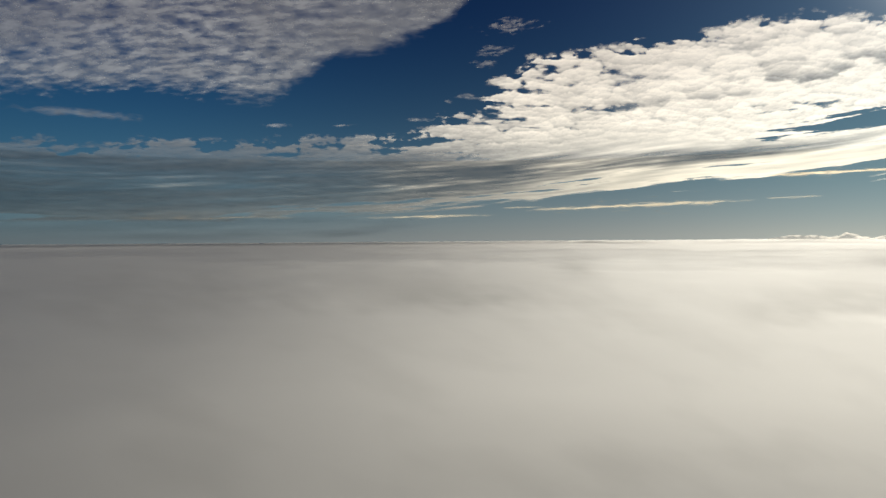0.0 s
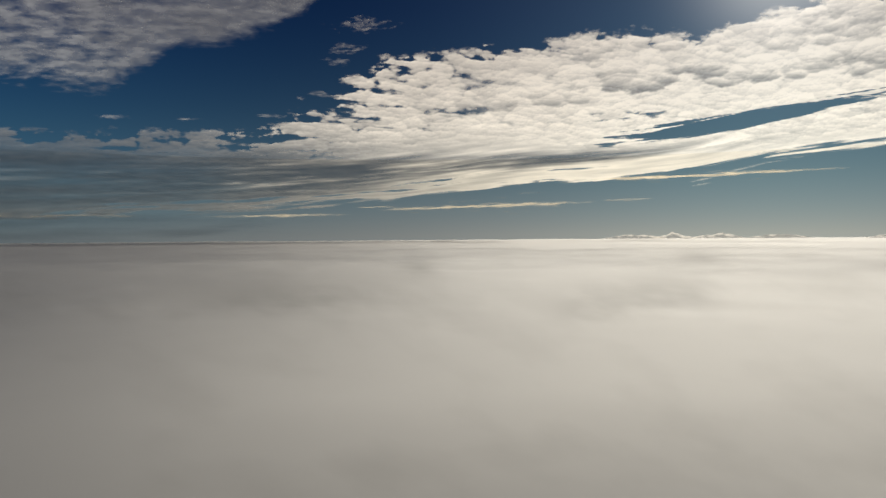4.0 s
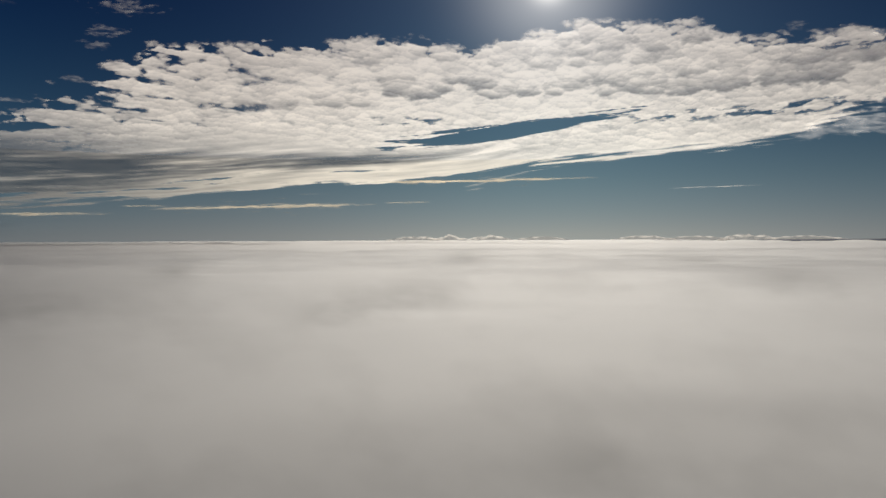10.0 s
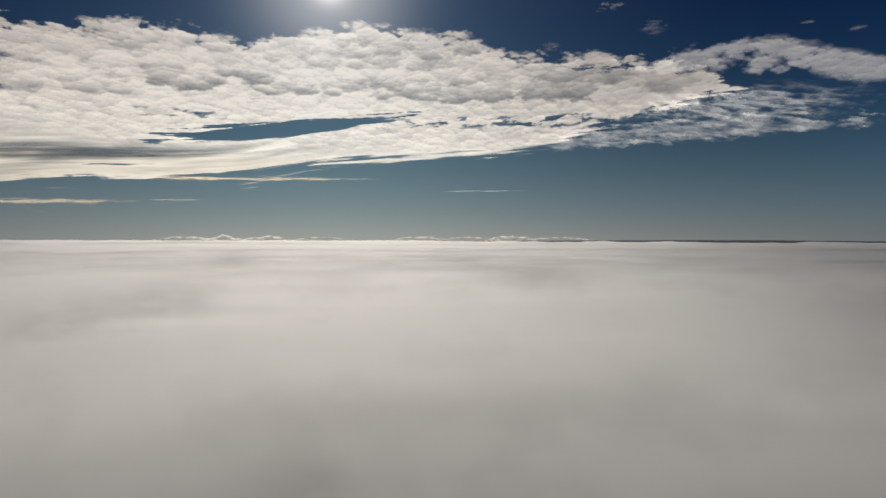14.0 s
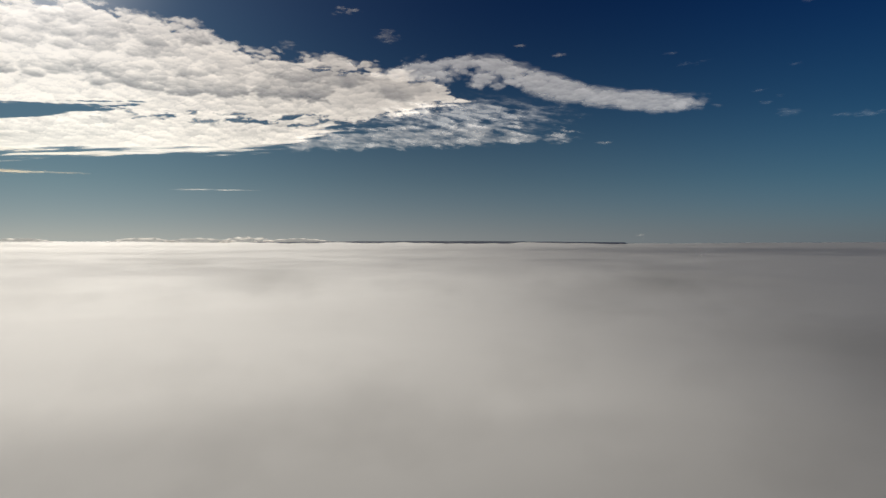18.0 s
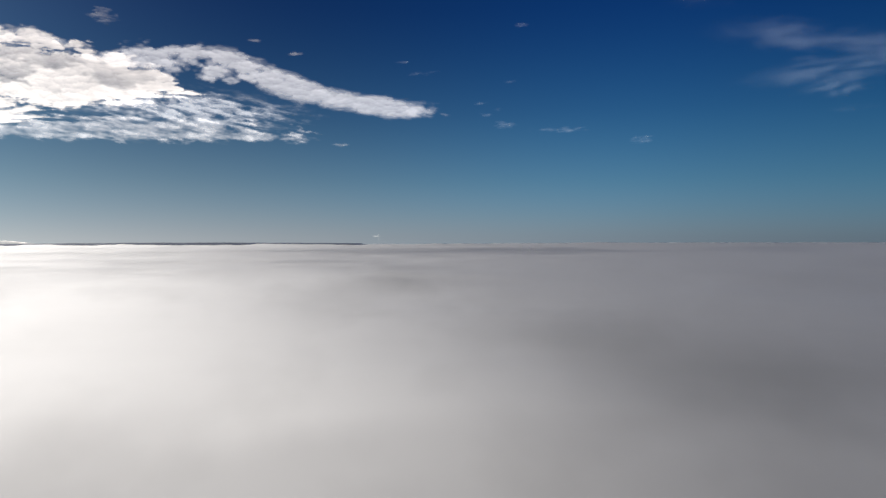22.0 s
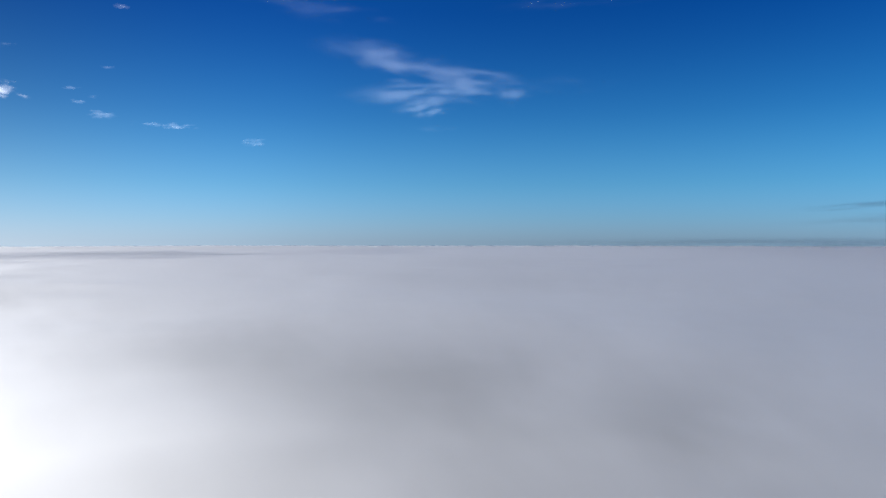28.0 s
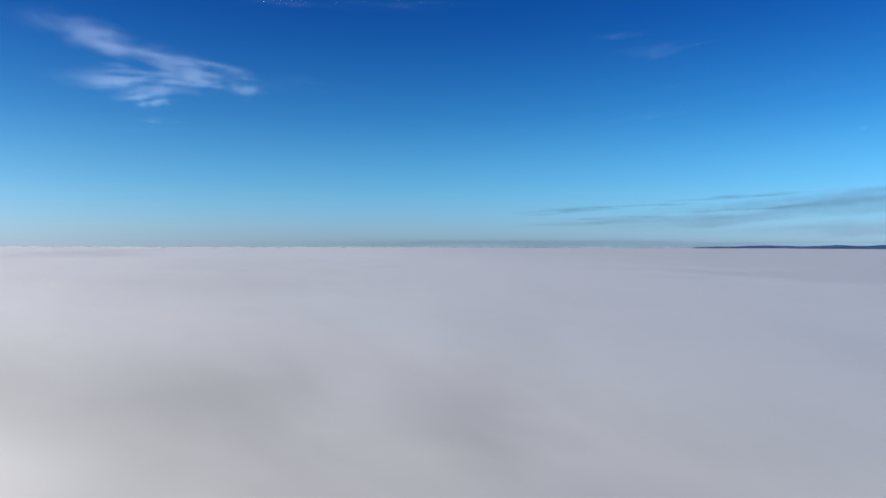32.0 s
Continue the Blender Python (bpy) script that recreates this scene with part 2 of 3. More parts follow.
# ---- mesh helpers ----
def grid_mesh(name, pos, keep=None, layers=None, mat=None):
    """A smooth quad sheet from an array of places (rows, columns, 3); keep marks the corners that are used."""
    rows, cols = pos.shape[:2]
    idx = np.arange(rows * cols).reshape(rows, cols)
    quads = np.stack([idx[:-1, :-1], idx[:-1, 1:], idx[1:, 1:], idx[1:, :-1]], -1).reshape(-1, 4)
    if keep is not None:
        quads = quads[keep.reshape(-1)[quads].any(axis=1)]
    used = np.unique(quads)
    remap = np.full(rows * cols, -1)
    remap[used] = np.arange(len(used))
    quads = remap[quads]
    me = bpy.data.meshes.new(name)
    me.vertices.add(len(used))
    me.vertices.foreach_set("co", pos.reshape(-1, 3)[used].astype(np.float32).ravel())
    me.loops.add(quads.size)
    me.loops.foreach_set("vertex_index", quads.astype(np.int32).ravel())
    me.polygons.add(len(quads))
    me.polygons.foreach_set("loop_start", np.arange(0, quads.size, 4, dtype=np.int32))
    me.polygons.foreach_set("use_smooth", np.ones(len(quads), dtype=bool))
    for key, values in (layers or {}).items():
        me.attributes.new(key, "FLOAT", "POINT").data.foreach_set("value", values.reshape(-1)[used].astype(np.float32))
    me.update(calc_edges=True)
    me.validate()
    if mat:
        me.materials.append(mat)
    return me


VAULT_R, VAULT_H = 4860.0, 1380.0    # the cloud deck curves down to the horizon like a flat vault


def on_vault(az, el, inward=0.0):
    a, e = np.radians(az), np.radians(el)
    r = 1 / np.sqrt((np.cos(e) / VAULT_R) ** 2 + (np.sin(e) / VAULT_H) ** 2) * (1 - inward)
    return np.stack([-np.sin(a) * np.cos(e) * r, np.cos(a) * np.cos(e) * r, np.sin(e) * r + EYE], -1)


def patch(left, right, low, high, fine):
    cols, rows = int((left - right) / fine) + 2, int((high - low) / fine) + 2
    return np.meshgrid(np.linspace(left, right, cols), np.linspace(low, high, rows))


def cloud(name, az, el, cover, depth_shade, relief, mat, label, category="cloud", group="", inward=0.0, split=None):
    pos = on_vault(az, el, inward + relief)
    rows, cols = cover.shape
    rim = np.minimum(np.minimum(np.arange(cols), np.arange(cols)[::-1])[None, :], np.minimum(np.arange(rows), np.arange(rows)[::-1])[:, None])
    cover = np.minimum(cover, rim * 0.15 - 0.45)
    layers = {"cover": cover, "depth_shade": depth_shade}
    if split is None:
        return tagged(new(name, grid_mesh(name, pos, cover > -0.16, layers, mat)), label, category, group)
    thing = tagged(new(name), label, category, group)
    for part_name, (a, b), part_mat, part_label in split:
        me = grid_mesh(part_name, pos[a:b], cover[a:b] > -0.16, {k: v[a:b] for k, v in layers.items()}, part_mat)
        tagged(new(part_name, me), part_label).parent = thing
    return thing


# ---- the sea of fog ----
def fog_height(x, y):
    r = np.hypot(x, y)
    side = np.degrees(np.arctan2(-x, y))
    calm = 0.2 + 0.8 * step(-122, -92, side) * step(10, -15, side)    # the far fog lies flatter away from the sun
    bend = 26 * fbm(x / 130, y / 130, 3, 44)
    lean = 26 * fbm(x / 130 + 7, y / 130, 3, 45)
    h = 1.1 * fbm(x / 420, y / 420, 3, 3) * step(40, 500, r) * (1 - 0.8 * step(500, 1300, r))
    h += 2.5 * fbm(x / 1500 + 5, y / 1500, 2, 9) * step(200, 1500, r)
    h += 0.6 * fbm(x / 90, y / 110, 2, 21) * step(30, 300, r)
    h += 1.2 * puffs((x + bend) / 75, (y + lean) / 75, 36) * step(-0.1, 0.3, fbm(x / 300, y / 300, 2, 37)) * step(300, 900, r)
    h += 4 * fbm(x / 330, y / 330, 3, 39) * step(2200, 4200, r) * calm
    h -= 9 * step(3300, 4300, r) * step(-44, -54, side) * step(-104, -88, side)     # the fog falls away before a far ridge
    h += 8 * puffs((x + bend) / 120, (y + lean) / 120, 33) * step(-0.1, 0.3, fbm(x / 500, y / 500, 2, 34)) * step(1800, 3800, r) * (1 - 0.7 * step(3400, 4200, r)) * calm
    for az, far, wide, deep in HOLLOWS:
        c = heading(az) * far
        h -= deep * (0.3 if far > 350 else 0.7) * np.exp(-((x + bend - c.x) ** 2 + (y + lean - c.y) ** 2) / wide ** 2)
    return h


# azimuth, distance, half width, depth in metres (negative: a hummock)
HOLLOWS = [(-95, 150, 85, -2.6), (-125, 330, 110, -2.0), (-150, 190, 90, -1.6), (-34, 420, 50, 3), (-27, 330, 45, 2), (-56, 560, 50, 4),
           (-50, 1000, 90, 5), (-12, 700, 60, 4), (10, 420, 90, 3), (-88, 420, 80, 3), (-44, 95, 40, 1.0), (-70, 130, 50, 1.2)]
# seconds at which they are passed, azimuth and elevation from there, half sizes in degrees and strength, of dull spots
# that paint the shade of hollows into the fog's colour
HOLLOW_SHADES = [
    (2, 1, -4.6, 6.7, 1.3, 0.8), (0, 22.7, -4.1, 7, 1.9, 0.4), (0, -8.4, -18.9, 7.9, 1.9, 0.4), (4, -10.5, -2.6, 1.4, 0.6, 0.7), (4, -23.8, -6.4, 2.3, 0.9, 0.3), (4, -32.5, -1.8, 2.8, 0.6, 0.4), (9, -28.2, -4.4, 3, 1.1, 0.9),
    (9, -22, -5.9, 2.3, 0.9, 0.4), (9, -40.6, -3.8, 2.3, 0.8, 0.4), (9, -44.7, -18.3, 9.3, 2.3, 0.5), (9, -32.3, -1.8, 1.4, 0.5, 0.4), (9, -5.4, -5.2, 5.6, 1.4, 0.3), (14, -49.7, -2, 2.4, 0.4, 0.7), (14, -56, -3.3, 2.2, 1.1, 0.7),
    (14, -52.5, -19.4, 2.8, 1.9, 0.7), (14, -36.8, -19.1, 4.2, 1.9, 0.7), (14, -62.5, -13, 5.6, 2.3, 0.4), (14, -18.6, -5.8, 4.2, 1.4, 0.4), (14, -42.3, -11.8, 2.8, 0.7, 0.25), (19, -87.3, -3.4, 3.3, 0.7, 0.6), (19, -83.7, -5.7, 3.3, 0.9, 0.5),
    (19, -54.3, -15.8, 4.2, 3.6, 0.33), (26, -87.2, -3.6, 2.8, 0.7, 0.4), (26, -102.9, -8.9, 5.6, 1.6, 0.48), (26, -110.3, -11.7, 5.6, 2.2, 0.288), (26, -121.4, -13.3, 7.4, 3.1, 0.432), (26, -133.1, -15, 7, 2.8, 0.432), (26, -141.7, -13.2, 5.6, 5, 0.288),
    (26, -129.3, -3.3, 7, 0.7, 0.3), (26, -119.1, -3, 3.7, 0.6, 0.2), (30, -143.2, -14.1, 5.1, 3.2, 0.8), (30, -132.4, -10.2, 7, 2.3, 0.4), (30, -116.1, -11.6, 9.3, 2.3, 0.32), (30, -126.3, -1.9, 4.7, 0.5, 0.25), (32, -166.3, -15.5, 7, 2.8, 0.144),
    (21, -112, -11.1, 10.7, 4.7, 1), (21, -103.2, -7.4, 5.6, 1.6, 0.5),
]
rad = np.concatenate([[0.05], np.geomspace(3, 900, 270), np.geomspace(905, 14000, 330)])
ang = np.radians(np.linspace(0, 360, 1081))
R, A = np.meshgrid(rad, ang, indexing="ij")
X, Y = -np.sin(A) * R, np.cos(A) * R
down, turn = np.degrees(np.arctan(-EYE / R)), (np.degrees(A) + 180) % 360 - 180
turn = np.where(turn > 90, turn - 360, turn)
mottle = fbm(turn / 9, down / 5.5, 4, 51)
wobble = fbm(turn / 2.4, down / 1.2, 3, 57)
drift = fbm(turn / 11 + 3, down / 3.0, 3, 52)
shade_mottle = (0.1 * mottle + 0.025 * drift) * (0.6 + 0.4 * step(-118, -95, turn)) * step(-2, -6, down)
shade_mottle += 0.08 * fbm(turn / 3.2, down / 1.1, 3, 53) * step(-0.5, -1.2, down) * step(-10, -4, down) * step(-0.2, 0.3, fbm(turn / 8, down / 2.5, 2, 54)) * (0.3 + 0.7 * step(-115, -85, turn))
for t, a, e, w, h, much in HOLLOW_SHADES:
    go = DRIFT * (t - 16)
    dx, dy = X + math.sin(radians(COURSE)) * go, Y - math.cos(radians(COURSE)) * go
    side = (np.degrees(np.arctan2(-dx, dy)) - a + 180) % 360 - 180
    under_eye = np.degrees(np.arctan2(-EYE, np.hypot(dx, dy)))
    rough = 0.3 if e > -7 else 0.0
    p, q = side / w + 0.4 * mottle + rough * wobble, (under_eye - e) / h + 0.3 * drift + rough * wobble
    shade_mottle += (0.15 if e < -7 else 0.22) * much * np.exp(-0.7 * p ** 2 - 0.7 * q ** 2) * (1 + rough * wobble)
shade_mottle *= step(-50, -30, down) * step(88, 70, turn) * step(-268, -250, turn)
fog = new("ground", grid_mesh("ground", np.stack([X, Y, fog_height(X, Y)], -1)[:, ::-1], layers={"shade_mottle": np.clip(shade_mottle, 0, 1)[:, ::-1]}, mat=FOG))
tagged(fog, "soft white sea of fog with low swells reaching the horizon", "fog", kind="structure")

# ---- the broad altocumulus bank ----
MAIN_TOP = [(36, 7.0), (21, 7.4), (14, 8.2), (4, 8.6), (-0.4, 9.4), (-2.5, 11), (-4.2, 13.9), (-8, 14.6), (-18, 14.9), (-25, 16.0), (-33, 15.7),
            (-37, 16.3), (-42, 16.7), (-48, 16.1), (-51, 15.2), (-55, 14.5), (-64, 14.2), (-67, 13.5), (-69, 12.6), (-71, 11), (-72.5, 9)]
MAIN_FOOT = [(36, 1.2), (25, 1.2), (17, 1.6), (4, 2.1), (-5, 2.7), (-10, 3.1), (-19, 3.9), (-27, 4.2), (-32, 4.6), (-37, 5.5), (-45, 6.1), (-53, 6.4), (-57, 7.2),
             (-60, 8.5), (-65, 9.7), (-70, 10.9), (-74, 11.5)]


def deck(a, e, size=1.0):
    """Place on the cloud deck, counted in the widths of its puffs; the deck runs away from the eye, so far puffs are lower and flatter."""
    far = 1 / np.tan(np.radians(e + 18)) / (0.06 * size)
    return -np.sin(np.radians(a)) * far, np.cos(np.radians(a)) * far


def cobbles(x, y, seed):
    """Packed round domes: the height of the one that is foremost (1 at its crown, under 0 in the clefts), how far down its shaded side, and its own tone."""
    ix, iy = np.floor(x), np.floor(y)
    best = np.full(x.shape, -9.0)
    down, tone = np.zeros(x.shape), np.zeros(x.shape)
    far = np.hypot(x, y)
    for dx in (-1, 0, 1):
        for dy in (-1, 0, 1):
            u, v, w = (lattice(ix + dx, iy + dy, seed + k) for k in (0, 77, 31))
            px, py = ix + dx + 0.5 + 0.85 * (u - 0.5), iy + dy + 0.5 + 0.85 * (v - 0.5)
            size = 0.5 + 0.42 * w
            h = 1 - ((px - x) ** 2 + (py - y) ** 2) / size ** 2
            rank = h * size
            over = rank > best
            best = np.where(over, rank, best)
            down = np.where(over, (far - np.hypot(px, py)) / size, down)
            tone = np.where(over, u + v - 1, tone)
    return best, np.clip(down, -1.2, 1.2), tone


def lit_puffs(a, e, seed, size=1.0):
    """Packed puffs of three sizes, and a shade painted into their colour: pale along the tops, where the light comes
    in, and grey below.
    """
    x, y = deck(a, e, size)
    f, g = fbm(x * 2.2, y * 2.2, 4, seed, 0.6), fbm(x * 2.2 + 40, y * 2.2, 4, seed + 1, 0.6)
    big = fbm(x * 0.35, y * 0.35, 2, seed + 2)
    x, y = x + 0.08 * f + 0.5 * big, y + 0.08 * g
    h1, d1, t1 = cobbles(x, y, seed + 3)
    h2, d2, t2 = cobbles(x * 2.0 + 0.1 * f, y * 2.0 + 0.1 * g, seed + 4)
    h3, d3, t3 = cobbles(x * 4.2 + 0.2 * g, y * 4.2 + 0.2 * f, seed + 5)
    heap = 0.55 * h1 + 0.4 * h2 + 0.25 * h3
    belly_shade = 0.5 * d1 * step(-0.2, 0.4, h1) + 0.36 * d2 + 0.2 * d3 + 0.25 * t1 + 0.12 * t2
    return heap, belly_shade


az, el = patch(36, -76, 1.0, 17.6, 0.062)
ground_x, ground_y = deck(az, el)
lumps = fbm(ground_x * 0.2, ground_y * 0.2, 4, 60)
ripple = fbm(ground_x * 3.4, ground_y * 3.4, 3, 36, 0.6)
heap, belly_shade = lit_puffs(az, el, 30, 1.05)
sway = az + 3.0 * fbm(az * 0.12, el * 0.9, 4, 27)
top, foot = curve(sway, MAIN_TOP) + 0.5 * lumps, curve(az, MAIN_FOOT)
rise = el - foot
level = el - curve(az, [(k, v) for k, v in MAIN_FOOT if k > -54] + [(-76, 7.4)])
streak = fbm(az * 0.07, level * 1.3 + 0.02 * az, 4, 70, 0.62)
fibre = fbm(az * 0.16, level * 3.5, 3, 74, 0.6)
low = 1 - step(5.8, 9.2, el + 1.4 * lumps - 0.035 * (az + 20) + 0.15 * np.clip(az + 14, 0, 20))
right_end = step(-56, -68, az)
upper = (top - el) / 0.85 + 0.5 * lumps + 1.3 * (heap - 0.45) * (1 - 0.6 * low) + 0.3 * ripple
under = rise / 0.6 + (0.8 + 1.4 * step(-42, -30, az)) * streak + 1.3 * fibre + right_end * (1.2 * (heap - 0.4) + 0.9 * ripple)
cover = np.clip(np.minimum(upper, under), -0.6, 1.15)
# one end breaks up into rows of loose puffs
rows = fbm(ground_x * 0.32, ground_y * 0.8, 4, 63, 0.55)
loose = step(-34, -10, az) * step(7.4, 9.6, el) * (0.55 + 0.45 * step(-16, -5, az)) + 1.0 * step(-10, 4, az) * step(5.4, 7.0, el)
cover -= np.clip(loose, 0, 1) * (1.7 * np.clip(0.62 + 1.2 * rows - heap, 0, 1) + 0.3 * np.clip(rows + 0.1, 0, 1))
# thin seams near the upper edge
rag = np.clip(1 - (top - el) / 2.2, 0, 1)
cover -= rag * (1 - low) * 1.4 * np.clip(0.5 + 0.9 * rows - heap, 0, 1)
cover -= low * np.clip(-streak - 0.5 * fibre - 0.05, 0, 1) * 1.2 * step(2.6, 0.3, rise) * step(-48, -36, az)
# the long blue gap in the bank, smooth below and frayed above, and smaller torn places
p = (az + 35.0) / 9.5
q = (el - 8.35 + (az + 34) * 0.13) / (0.68 + 0.12 * p)
frayed = 0.25 + 0.35 * step(0.0, 0.6, q) + 0.6 * step(0.5, 0.95, np.abs(p))
cover -= 1.7 * step(-0.1, 0.45, 1 - p ** 2 - q ** 2 + frayed * (1.3 * fibre + 0.15 * ripple + 0.7 * streak))
for a0, e0, wide, high, tilt, much in ((-49, 9.2, 8, 0.7, -0.04, 0.35), (-58, 9.2, 5, 0.6, -0.12, 0.3), (-62, 13.2, 6, 0.5, 0.02, 0.45), (-27, 9.3, 5, 0.5, -0.02, 0.3), (-24.5, 3.9, 5, 0.35, 0.05, 0.6)):
    spot = np.exp(-((az - a0) / wide) ** 2 - ((el - e0 - tilt * (az - a0)) / high) ** 2)
    cover -= spot * np.clip(much + 2.2 * fbm(az * 0.5, el * 2.2 + 0.12 * az, 4, 68, 0.6) + 0.5 * ripple, -0.1, 1.2)
cover = np.minimum(cover, 1.15 - 0.5 * step(-6, 10, az) + 0.25 * streak)
# rows of thicker, greyer puffs with shade painted in: each dark in its base with a pale upper rim
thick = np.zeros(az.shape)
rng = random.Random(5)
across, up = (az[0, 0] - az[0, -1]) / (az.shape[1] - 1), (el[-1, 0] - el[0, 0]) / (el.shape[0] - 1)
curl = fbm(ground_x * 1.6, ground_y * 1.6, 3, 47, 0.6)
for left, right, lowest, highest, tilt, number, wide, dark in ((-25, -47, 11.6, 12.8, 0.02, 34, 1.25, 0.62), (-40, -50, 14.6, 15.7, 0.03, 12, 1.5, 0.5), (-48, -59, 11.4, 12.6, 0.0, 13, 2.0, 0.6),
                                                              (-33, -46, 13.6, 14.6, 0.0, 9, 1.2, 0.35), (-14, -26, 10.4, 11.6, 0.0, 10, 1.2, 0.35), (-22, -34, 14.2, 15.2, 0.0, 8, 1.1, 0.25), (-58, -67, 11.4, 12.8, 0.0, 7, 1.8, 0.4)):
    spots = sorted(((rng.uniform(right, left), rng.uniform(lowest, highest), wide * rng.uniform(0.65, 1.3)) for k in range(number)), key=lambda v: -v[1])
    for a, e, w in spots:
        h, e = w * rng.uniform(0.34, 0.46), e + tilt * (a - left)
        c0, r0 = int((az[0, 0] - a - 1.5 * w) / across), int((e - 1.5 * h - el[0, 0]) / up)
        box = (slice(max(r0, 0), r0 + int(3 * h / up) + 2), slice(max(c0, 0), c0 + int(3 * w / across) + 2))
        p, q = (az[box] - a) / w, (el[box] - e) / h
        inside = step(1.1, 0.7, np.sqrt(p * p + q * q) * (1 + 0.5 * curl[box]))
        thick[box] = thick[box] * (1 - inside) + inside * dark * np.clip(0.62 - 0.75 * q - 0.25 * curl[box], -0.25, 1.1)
shade = 0.12 + 0.4 * (1 - 0.6 * right_end) * belly_shade + 0.25 * np.clip(0.45 - heap, 0, 1) + thick + 0.12 * lumps + 0.05 * ripple
# both ends are greyed too: the light's fall-off from the sun, painted in
depth_shade = 0.24 * low + shade * (1 - low) + 0.16 * step(-30, -4, az) + 0.25 * step(-24, -4, az) * step(9.5, 6.5, el) + 0.32 * step(-44, -66, az) + (0.3 * streak + 0.18 * fibre) * low + 0.25 * (1 - low) * step(-6, 14, az)
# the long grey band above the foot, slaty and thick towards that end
depth_shade += 0.75 * np.exp(-((el - 4.4 - (8 - az) * 0.058) / (0.7 + 0.02 * np.clip(az + 20, -20, 40))) ** 2) * step(-46, -22, az) * (0.85 + 1.3 * streak + 0.8 * fibre)
depth_shade += 1.1 * step(-16, 6, az) * step(8.6, 3.8, el + 0.5 * lumps) * (0.95 + 0.5 * streak + 0.35 * fibre) * (0.35 + 0.65 * step(0.3, 1.5, rise - 0.3 * streak))
depth_shade += 0.4 * step(-8, 16, az)
depth_shade -= 0.14 * np.exp(-(rise / 0.5) ** 2) * step(-4, -22, az)
depth_shade = np.maximum(depth_shade, 0.6 * step(-8, 6, az) * step(7.2, 4.2, el))
relief = 0.0006 * heap * (1 - low) + 0.003 * lumps
half = int((6.2 - 1.0) / 16.6 * el.shape[0])
bank = cloud("cloud_bank", az, el, cover, np.tanh(np.clip(depth_shade, 0, 2.2)), relief, ALTO,
             "broad white bank of lumpy altocumulus, grey in thick parts and painted-in shade",
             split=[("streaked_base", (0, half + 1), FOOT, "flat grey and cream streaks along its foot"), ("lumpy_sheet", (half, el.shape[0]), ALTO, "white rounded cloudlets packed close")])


def bank_part(name, az, el, cover, depth_shade, relief, mat, label, inward):
    part_ob = cloud(name, az, el, cover, depth_shade, relief, mat, label, "", "", inward)
    part_ob.parent = bank


# the feathered lobe at its low end, and the thin fibres above it
LOBE_TOP = [(-54, 7.6), (-60, 8.7), (-66, 9.2), (-72, 9.4), (-75, 9.1), (-78, 8.5), (-81, 7.8)]
LOBE_FOOT = [(-54, 6.6), (-58, 6.8), (-62, 7.1), (-70, 7.3), (-77, 7.6), (-81, 7.75)]
az, el = patch(-53, -83, 6.0, 10.6, 0.06)
heap, belly_shade = lit_puffs(az, el, 130, 0.5)
slant = el - 0.11 * az
comb = fbm(az * 0.55, slant * 2.4, 4, 131, 0.62)
fine_comb = fbm(az * 1.5 + 0.8 * slant, slant * 5.0, 3, 133, 0.6)
cover = np.minimum((curve(az, LOBE_TOP) - el) / 0.8 + 0.9 * comb, (el - curve(az, LOBE_FOOT)) / 0.35 + 0.5 * comb)
cover = np.clip(cover, -0.7, 0.7) + 0.65 * comb + 0.3 * fine_comb + 0.1 * (heap - 0.4) + 0.1
cover = np.minimum(cover, np.minimum(0.5 * (-56.5 - az) + 0.7 * comb, 0.5 * (az + 80.5) + 0.5 * comb))
# a little underside shade is painted into the lobe's grey
bank_part("feathered_lobe", az, el, cover, np.tanh(np.clip(0.36 + 0.12 * belly_shade - 0.3 * comb, 0, 1.5)), 0.002 * comb, LOBE, "white lobe combed into fine fibres", 0.006)
az, el = patch(-56, -84, 7.5, 13.0, 0.07)
slant = el - 0.16 * az
comb = fbm(az * 0.5, slant * 3.0, 4, 141, 0.62)
fine_comb = fbm(az * 1.2, slant * 5.0, 3, 143, 0.6)
spread = np.exp(-((az + 70.5) / 7.0) ** 2 - ((el - 9.9 - 0.02 * (az + 70.5)) / 1.2) ** 2)
bank_part("fibrous_veil", az, el, spread * (1.0 + 1.4 * comb + 0.5 * fine_comb) - 0.1, np.clip(0.2 - 0.3 * comb, 0, 1), 0.001 * comb, VEIL, "thin see-through fibres of cloud", 0.012)

# ---- the bank's tapering tail ----
TAIL_TOP = [(-58, 14.4), (-66, 14.4), (-72, 14.6), (-77, 13.7), (-80.5, 12.3), (-82, 11.8), (-86.6, 11.4), (-89, 11.0), (-91, 10.6)]
TAIL_FOOT = [(-58, 12.7), (-66, 12.3), (-72, 12.2), (-76, 11.7), (-78.5, 10.7), (-82.6, 10.1), (-86.2, 9.6), (-88.5, 9.6), (-91, 10.0)]
az, el = patch(-58, -93, 9.0, 15.6, 0.06)
heap, belly_shade = lit_puffs(az, el, 80, 0.85)
ground_x, ground_y = deck(az, el)
lumps = fbm(ground_x * 0.5, ground_y * 0.5, 4, 82)
ripple = fbm(ground_x * 3.6, ground_y * 3.6, 3, 86, 0.6)
top, foot = curve(az, TAIL_TOP), curve(az, TAIL_FOOT)
torn = step(-79, -73, az)
cover = np.clip(np.minimum((top - el) / 0.5, (el - foot) / 0.5), -1, 1.1 - 0.3 * torn) + (0.55 + 0.7 * torn) * lumps + (0.8 + 0.5 * torn) * (heap - 0.4) + 0.12 * ripple
cover = np.minimum(cover, 0.9 * (az + 90.4) + 1.5 * lumps + 0.5 * (heap - 0.4)) - 1.2 * step(-69, -61, az)
